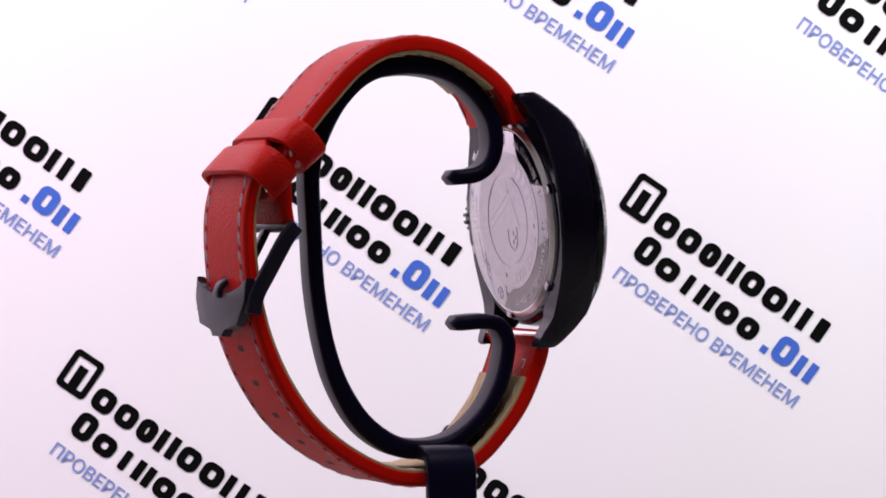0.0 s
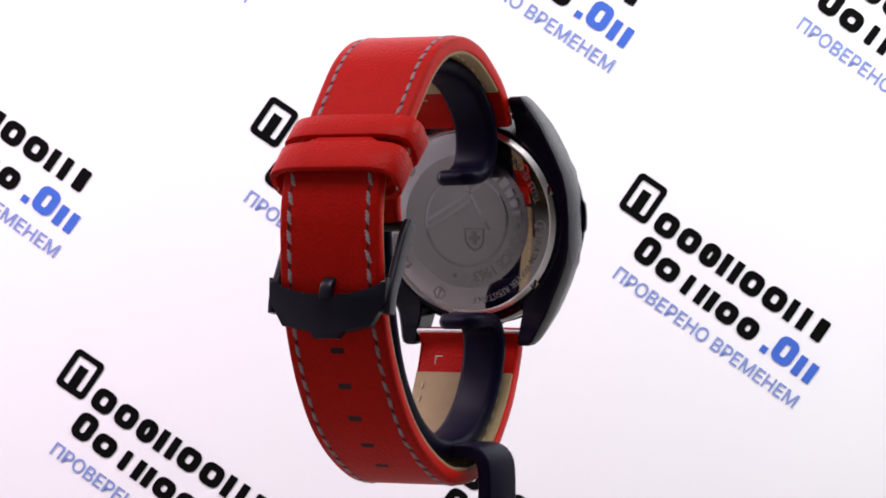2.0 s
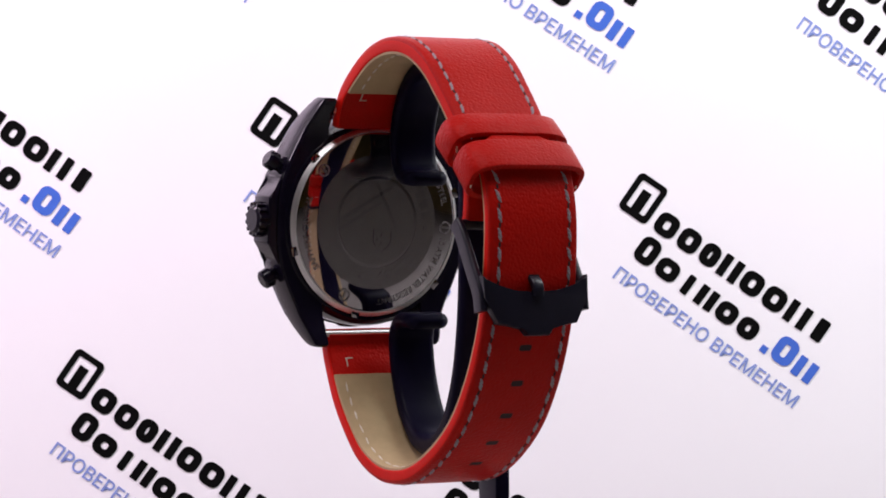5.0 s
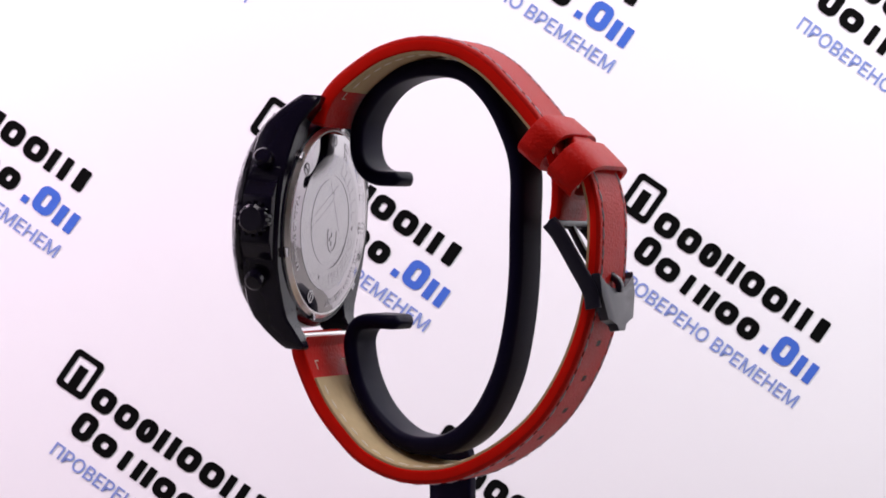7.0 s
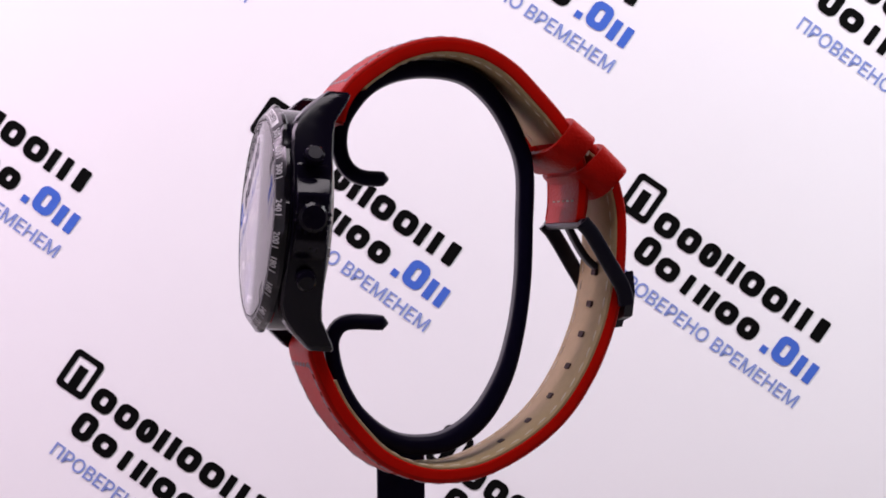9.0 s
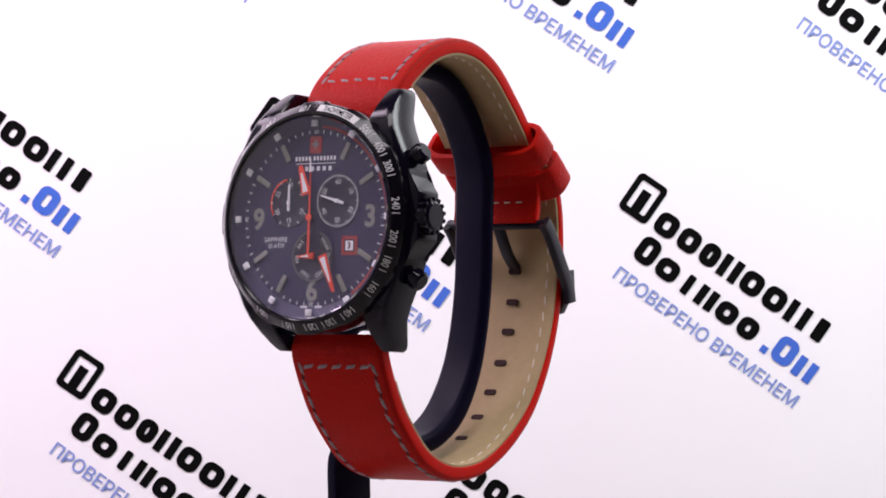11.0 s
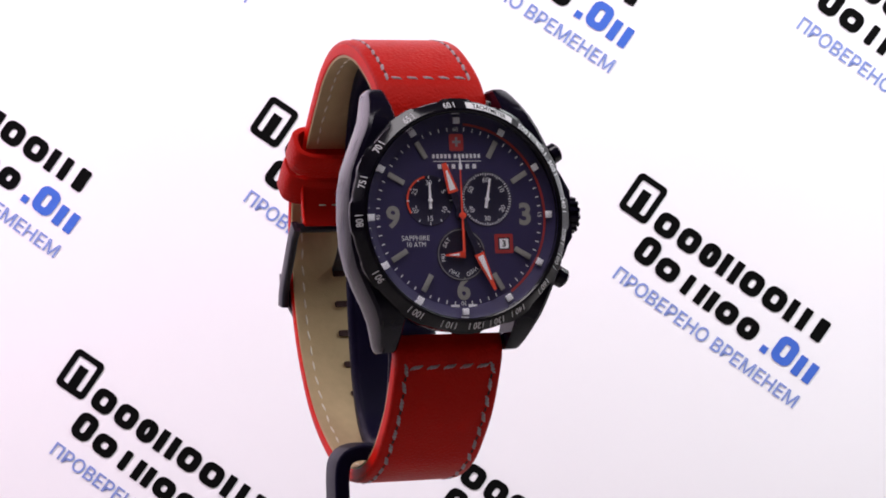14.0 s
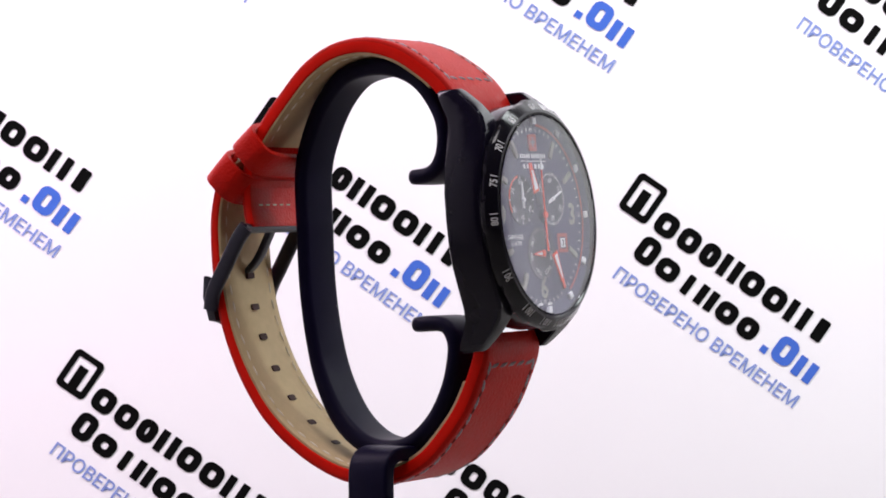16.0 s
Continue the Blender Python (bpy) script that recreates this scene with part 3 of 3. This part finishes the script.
bezel = part("bezel", on_case(lathe([(19.3, 0.7), (19.3, 3.1), (19.6, 3.35), (20.1, 3.25), (21.5, 2.05), (21.75, 1.6), (21.8, 0.9), (21.6, 0.6), (20.0, 0.7)], 160, notch)), M_BEZEL, watch, "black bezel with a white engraved scale", angle=25)


def bezel_n(r):
    return 3.25 - (r - 20.1) * 1.2 / 1.4 + 0.04


def tilt_to_bezel(bm):
    for v in bm.verts:
        v.co.z = bezel_n(math.hypot(v.co.x, v.co.y))
    return bm


for text, an in (("60", 354.0), ("500", 39.0), ("400", 52.0), ("300", 64.0), ("240", 84.0), ("200", 101.0), ("180", 114.5), ("160", 130.0), ("140", 149.5), ("130", 162.6),
                 ("120", 174.5), ("110", 189.8), ("100", 209.0), ("90", 236.4), ("80", 267.0), ("75", 287.0), ("70", 307.5), ("65", 330.0)):
    w = 1.75 if len(text) == 2 else 2.55
    part("numeral", on_case(tilt_to_bezel(word_round(text, 1.15, 20.8, an, 0, 1.0, 0.01))), M_TEXT, bezel)
    a2 = an + math.degrees((w / 2 + 0.45) / 20.8) * 1.05
    part("scale_line", on_case(tilt_to_bezel(ring_arc(20.25, 21.4, a2 - 0.25, a2 + 0.25, 0, 1))), M_TEXT, bezel)
part("scale_plate", on_case(tilt_to_bezel(ring_arc(20.15, 21.45, 4.5, 31.5, 0, 20))), M_WHITE, bezel, "white plate with dark lettering")
bm = word_round("TACHYMETER", 0.95, 20.8, 18.0, 0, 0.86, 0.015)
tilt_to_bezel(bm)
bmesh.ops.translate(bm, vec=(0, 0, 0.05), verts=bm.verts)
part("scale_word", on_case(bm), M_BEZEL, bezel)

# ---- crystal ----
part("crystal", on_case(lathe([(0, 3.36), (18.6, 3.36), (19.0, 3.30), (19.22, 3.05), (19.22, 2.7), (18.4, 2.7), (0, 2.7)], 96)), M_GLASS, watch, "clear sapphire crystal", angle=40).visible_shadow = False

# ---- dial, close under the crystal ----
dial_lift = 0.65
dial = part("dial", on_case(lathe([(0, 0), (16.9, 0), (16.9, -0.6), (0, -0.6)], 96)), M_DIAL, watch, "blue-black dial with grey markers and red accents")
part("chapter_ring", on_case(lathe([(16.9, 0.0), (19.28, 0.9), (19.28, -0.4), (16.9, -0.6)], 96)), M_DIAL, dial, "sloped blue-black chapter ring")


def at_dial(x, y, z=0.06, turn=0.0):
    return Matrix.Translation((x, y, z)) @ Matrix.Rotation(radians(-turn), 4, "Z")


for k in range(12):
    a = radians(30 * k)
    m = at_dial(17.9 * math.sin(a), 17.9 * math.cos(a), 0.75, 30 * k)
    part("hour_square", on_case(box(0, 0, 0, 1.25, 1.2, 0.5, 0.08), m=m), M_WHITE, dial)
    if k not in (0, 3, 6, 9):
        part("hour_baton", on_case(box(0, 14.3, 0.15, 1.0, 3.5, 0.35, 0.08), m=at_dial(0, 0, 0.05, 30 * k)), M_LUME, dial)
ticks = bmesh.new()
for k in range(60):
    if k % 5:
        b = bars([(-0.10, 0.10)], 15.95, 16.65, 0.06)
        b.transform(Matrix.Rotation(-radians(6 * k), 4, "Z"))
        ticks = join(ticks, b)
part("minute_track", on_case(ticks), M_TEXT, dial)
part("red_arc", on_case(ring_arc(17.0, 17.45, 5, 146, 0.30)), M_DARKRED, dial, "thin dark red arc")
for text, an in (("60", 0), ("15", 90), ("30", 180), ("45", 270)):
    part("minute_numeral", on_case(word_round(text, 0.8, 16.3, an, 0.06)), M_TEXT, dial)
for text, x, y in (("3", 13.3, 0.2), ("6", 0.1, -13.6), ("9", -13.3, 0.0)):
    part("hour_numeral", on_case(word(text, 4.3, at_dial(x, y, 0.09), None, 0.035)), M_LUME, dial)
part("red_badge", on_case(prism(rounded(-1.4, 1.4, 12.2, 15.4, 0.4), 0.05, 0.25)), M_DARKRED, dial, "small dark red badge")
part("badge_cross", on_case(join(bars([(-0.25, 0.25)], 13.0, 14.8, 0.27), bars([(-0.85, -0.25), (0.25, 0.85)], 13.65, 14.15, 0.27))), M_GREY, dial)
part("title_bar", on_case(join(bars([(-4.9 + 0.80 * k, -4.9 + 0.80 * k + 0.50) for k in range(5)] + [(-0.55 + 0.80 * k, -0.55 + 0.80 * k + 0.50) for k in range(7)], 10.85, 11.65, 0.06))), M_TEXT, dial)
part("title_line", on_case(bars([(-4.8, 4.9)], 10.22, 10.36, 0.06)), M_TEXT, dial)
part("title_bar", on_case(bars([(-3.9 + 1.4 * k, -3.9 + 1.4 * k + 0.75) for k in range(6)], 8.9, 9.75, 0.06)), M_TEXT, dial)
part("dial_word", on_case(word("SAPPHIRE", 0.95, at_dial(-9.0, -3.95), 5.6)), M_TEXT, dial)
part("dial_word", on_case(word("10 ATM", 0.95, at_dial(-8.9, -5.15), 3.7)), M_TEXT, dial)
part("dial_bar", on_case(bars([(-2.6, -0.9), (0.9, 2.6)], -17.0, -16.5, 0.06)), M_TEXT, dial)

# date window
part("date_frame", on_case(prism(rounded(6.85, 10.55, -7.1, -3.5, 0.2), 0.03, 0.12)), M_DARKRED, dial, "square dark red date frame")
part("date_well", on_case(prism(rounded(7.5, 9.9, -6.45, -4.15, 0.1), 0.06, 0.14)), M_SUB, dial)
part("date_disc", on_case(prism(rounded(7.8, 9.6, -6.2, -4.4, 0.1), 0.1, 0.16)), M_WHITE, dial, "white date disc")
part("date_numeral", on_case(word("3", 1.25, at_dial(8.7, -5.3, 0.20), None, 0.04)), M_SUB, dial)


def subdial(x, y, r, numerals, nr, label, scale, size=0.95):
    base = lathe([(0, 0.02), (r - 0.25, 0.02), (r - 0.1, 0.10), (r, 0.10), (r + 0.08, 0.0), (0, -0.05)], 64)
    sd = part("subdial", on_case(base, m=at_dial(x, y, 0.02)), M_SUB, dial, label)
    if scale:
        tk = bmesh.new()
        for k in range(60):
            b = bars([(-0.09, 0.09)], r - (0.75 if k % 5 == 0 else 0.55), r - 0.12, 0.14)
            b.transform(Matrix.Rotation(-radians(6 * k), 4, "Z"))
            tk = join(tk, b)
        part("track", on_case(tk, m=at_dial(x, y, 0.02)), M_TEXT, sd)
    for text, an in numerals:
        a = radians(an)
        part("numeral", on_case(word(text, size, at_dial(x + nr * math.sin(a), y + nr * math.cos(a), 0.13, scale and 0 or an if len(text) == 3 else (an if an <= 90 or an >= 270 else an - 180)))), M_TEXT, sd)
    return sd


SEC = (5.6, 3.1)
sub_l = subdial(-5.9, 3.0, 4.7, (("30", 0), ("5", 60), ("10", 120), ("15", 180), ("20", 240), ("25", 300)), 3.35, "black thirty-minute counter with a red arc", False)
part("red_arc", on_case(ring_arc(4.25, 4.6, 238, 350, 0.14), m=at_dial(-5.9, 3.0, 0.02)), M_RED, sub_l, "red arc")
tk = bmesh.new()
for k in range(12):
    b = bars([(-0.10, 0.10)], 4.05, 4.6, 0.13)
    b.transform(Matrix.Rotation(-radians(30 * k), 4, "Z"))
    tk = join(tk, b)
part("track", on_case(tk, m=at_dial(-5.9, 3.0, 0.03)), M_TEXT, sub_l)
sub_r = subdial(SEC[0], SEC[1], 5.1, (("60", 0), ("10", 60), ("20", 120), ("30", 180), ("40", 240), ("50", 300)), 3.6, "black small-seconds counter with white ticks", True)
sub_d = subdial(0.0, -7.2, 4.9, (("SAT", 308), ("MON", 52), ("TUE", 95), ("WED", 148), ("THU", 205), ("FRI", 262)), 3.7, "black weekday counter", False, 0.8)
part("rim_arc", on_case(ring_arc(4.55, 4.75, 100, 440, 0.13), m=at_dial(0, -7.2, 0.02)), M_GREY, sub_d)


def hand(name, poly, inlay, z, turn, x, y, mat, label, hub=0.0, parent=None):
    bms = [prism(poly, 0, 0.22)]
    if hub:
        b = lathe([(0, 0.45), (hub, 0.40), (hub, 0), (0, 0)], 24)
        bms.append(b)
    ob = part(name, on_case(*bms, m=at_dial(x, y, z, turn)), mat, parent or watch, label)
    if inlay:
        part("inlay", on_case(prism(inlay, 0.1, 0.30), m=at_dial(x, y, z, turn)), M_WHITE, ob, "white luminous inlay")
    return ob


hand("counter_hand", [(-0.28, -1.6), (0.28, -1.6), (0.14, 3.4), (-0.14, 3.4)], None, 0.35, 0, -5.9, 3.0, M_WHITE, "white counter hand", 0.4)
hand("weekday_hand", [(-0.7, -0.6), (0.7, -0.6), (0.12, 3.4), (-0.12, 3.4)], [(-0.3, 0.3), (0.3, 0.3), (0.05, 2.6), (-0.05, 2.6)], 0.35, 268, 0, -7.2, M_RED, "red and white weekday hand", 0.6)
hand("hour_hand", [(-1.05, 4.6), (1.05, 4.6), (0.45, 10.3), (-0.45, 10.3)], [(-0.62, 5.1), (0.62, 5.1), (0.16, 8.9), (-0.16, 8.9)], 0.75, 343, 0, 0, M_RED, "red hour hand with a white inlay")
hand("hour_hand_base", [(-0.55, -1.5), (0.55, -1.5), (0.7, 4.6), (-0.7, 4.6)], None, 0.74, 343, 0, 0, M_SUB, "black base of the hour hand", 1.1)
hand("minute_hand", [(-1.0, 7.8), (1.0, 7.8), (0.28, 15.3), (-0.28, 15.3)], [(-0.6, 8.3), (0.6, 8.3), (0.12, 13.2), (-0.12, 13.2)], 1.05, 156.5, 0, 0, M_RED, "red minute hand with a white inlay")
hand("minute_hand_base", [(-0.5, -2.0), (0.5, -2.0), (0.6, 7.8), (-0.6, 7.8)], None, 1.04, 156.5, 0, 0, M_SUB, "black base of the minute hand", 1.0)
hand("chronograph_hand", [(-0.26, -6.9), (0.26, -6.9), (0.2, -1.5), (0.16, 0), (0.08, 9.0), (-0.08, 9.0), (-0.16, 0), (-0.2, -1.5)], [(-0.28, 8.6), (0.28, 8.6), (0.03, 11.2), (-0.03, 11.2)], 1.4, 0, 0, 0, M_RED, "thin red chronograph hand", 0.65)

# the running small-seconds hand, built about its own pivot
sec_hand = part("seconds_hand", join(prism([(-0.28, -1.7), (0.28, -1.7), (0.14, 3.9), (-0.14, 3.9)], 0, 0.22), lathe([(0, 0.45), (0.42, 0.40), (0.42, 0), (0, 0)], 24)), M_WHITE, watch, "white small-seconds hand")

# ---- case back ----
dial_lift = 0.0
back = part("case_back", on_case(lathe([(0, 8.42), (8, 8.41), (17.9, 8.36), (18.1, 8.25), (18.1, 7.5), (0, 7.5)], 128), m=BACKM), M_STEEL, watch, "polished engraved steel case back")
part("back_ring", on_case(lathe([(18.2, 7.4), (18.2, 8.3), (18.4, 8.35), (19.9, 7.0), (20.0, 6.8), (20.0, 6.6)], 128), m=BACKM), M_RING, back, "bright bevelled steel ring")
for k in range(6):
    part("notch", on_case(box(0, 19.1, 7.85, 1.9, 1.5, 0.6, 0.15), m=BACKM @ at_dial(0, 0, 0, 12 + 60 * k)), M_STEEL, back)
ZB = 8.46
for text, an in (("ALL STAINLESS STEEL", 48), ("10 ATM WATER RESISTANT", 140), ("SAPPHIRE CRYSTAL", 262)):
    part("engraving", on_case(word_round(text, 1.35, 16.2, an, ZB, 0.95, 0.01), m=BACKM), M_ENGRAVE, back)
for an in (94, 205, 310, 0):
    part("engraved_badge", on_case(join(ring_arc(0.95, 1.3, 0, 360, ZB, 24), bars([(-0.22, 0.22)], -0.8, 0.8, ZB)), m=BACKM @ at_dial(16.2 * math.sin(radians(an)), 16.2 * math.cos(radians(an)), 0, an)), M_ENGRAVE, back)
# the blasted disc in the middle, with polished signs standing in it
part("satin_disc", on_case(join(ring_arc(9.3, 13.6, 0, 360, ZB, 96), ring_arc(0.01, 8.7, 0, 360, ZB, 72)), m=BACKM), M_SATIN, back, "satin steel disc with polished signs")
part("engraving", on_case(word_round("SINCE 1963", 2.3, 11.4, 140, ZB + 0.03, 0.95, 0.03), m=BACKM), M_STEEL, back)
for k in range(6):
    part("engraved_bar", on_case(ring_arc(10.4, 12.5, 22 + 11.5 * k, 30 + 11.5 * k, ZB + 0.03, 6), m=BACKM), M_STEEL, back)
for an in (96, 196):
    part("engraved_dot", on_case(ring_arc(0.01, 0.45, 0, 360, ZB + 0.03, 16), m=BACKM @ at_dial(11.4 * math.sin(radians(an)), 11.4 * math.cos(radians(an)))), M_STEEL, back)
for x0, x1, y in ((-7.2, 6.6, 4.2), (-7.9, 3.0, 2.6)):
    part("engraved_line", on_case(bars([(x0, x1)], y, y + 0.7, ZB + 0.03), m=BACKM @ at_dial(0, 0, 0, -30)), M_STEEL, back)
part("engraved_line", on_case(bars([(-7.5, 3.4)], -0.35, 0.35, ZB + 0.03), m=BACKM @ at_dial(3.4, 1.2, 0, 62)), M_STEEL, back)
shield = bmesh.new()
rim = [(-2.2, 2.0), (2.2, 2.0), (2.2, -0.6), (1.3, -2.1), (0, -2.8), (-1.3, -2.1), (-2.2, -0.6)]
o, i = [shield.verts.new((x, y, ZB + 0.03)) for x, y in rim], [shield.verts.new((x * 0.84, y * 0.84, ZB + 0.03)) for x, y in rim]
for k in range(len(rim)):
    shield.faces.new((o[k], o[(k + 1) % len(rim)], i[(k + 1) % len(rim)], i[k]))
part("engraved_shield", on_case(shield, m=BACKM @ at_dial(1.6, -3.4)), M_STEEL, back)
emb = join(bars([(-0.4, 0.4)], -1.3, 1.3, ZB + 0.03), bars([(-1.3, -0.4), (0.4, 1.3)], -0.4, 0.4, ZB + 0.03))
part("engraved_cross", on_case(emb, m=BACKM @ at_dial(1.6, -3.4)), M_STEEL, back)


# ---- movement: the stand turns with the watch, the small seconds hand runs ----
TURN = ((0.0, -247.2), (0.5, -236.4), (1.0, -225.4), (1.5, -215.6), (2.0, -206.6), (2.5, -198.4), (3.0, -189.2), (3.5, -178.6), (4.0, -169.0), (4.5, -159.7), (5.0, -150.5), (5.5, -141.4), (6.0, -132.3), (6.5, -123.0), (7.0, -113.2), (7.5, -104.6), (8.0, -96.0), (8.5, -87.4), (9.0, -78.0), (9.5, -68.0), (10.0, -57.8), (10.5, -47.5), (11.0, -37.3), (11.5, -27.1), (12.0, -17.4), (12.5, -8.5), (13.0, 1.3), (13.5, 11.6), (14.0, 21.8), (14.5, 31.3), (15.0, 39.4), (15.5, 48.4), (16.0, 58.4))


WATCH_TURN = ((0.0, -246.2), (0.5, -235.4), (1.0, -224.4), (1.5, -214.6), (2.0, -205.6), (2.5, -197.4), (3.0, -188.2), (3.5, -177.6), (4.0, -168.0), (4.5, -158.7), (5.0, -149.5), (5.5, -140.4), (6.0, -131.3), (6.5, -122.0), (7.0, -112.2), (7.5, -103.6), (8.0, -95.0), (8.5, -86.4), (9.0, -77.0), (9.5, -67.0), (10.0, -56.8), (10.5, -46.5), (11.0, -36.3), (11.5, -25.59), (12.0, -16.05), (12.5, -7.28), (13.0, 2.31), (13.5, 12.42), (14.0, 22.38), (14.5, 31.67), (15.0, 40.53), (15.5, 50.07), (16.0, 60.6))


def motions():
    axis = -0.55 * MM
    on_axis = pose(-2.25 * MM, 0.6 * MM, 0, 0, -0.44, 0)

    def play(t):
        """The foot's small play on the turning plate."""
        return np.interp(t, (13.0, 14.0, 14.5, 15.0, 15.5, 16.0), (0.0, 0.8, 1.0, 1.0, 0.8, 0.5)) * MM
    walk(watch, [(t, pose(axis, 0, H, 0, 0, a) @ on_axis) for t, a in WATCH_TURN])
    walk(the_stand, [(t, pose(axis + play(t), 0, H, 0, 0, a - 8.0) @ pose(-5.3 * MM, 0.6 * MM, 0)) for t, a in TURN])
    pivot = mm_pose(CASE @ Matrix.Translation((SEC[0], SEC[1], 1.0)))
    walk(sec_hand, [(0.5 * k, pivot @ pose(0, 0, 0, 0, 0, -28.5 * (0.5 * k - 13.6))) for k in range(33)])


the_stand = stand()
motions()
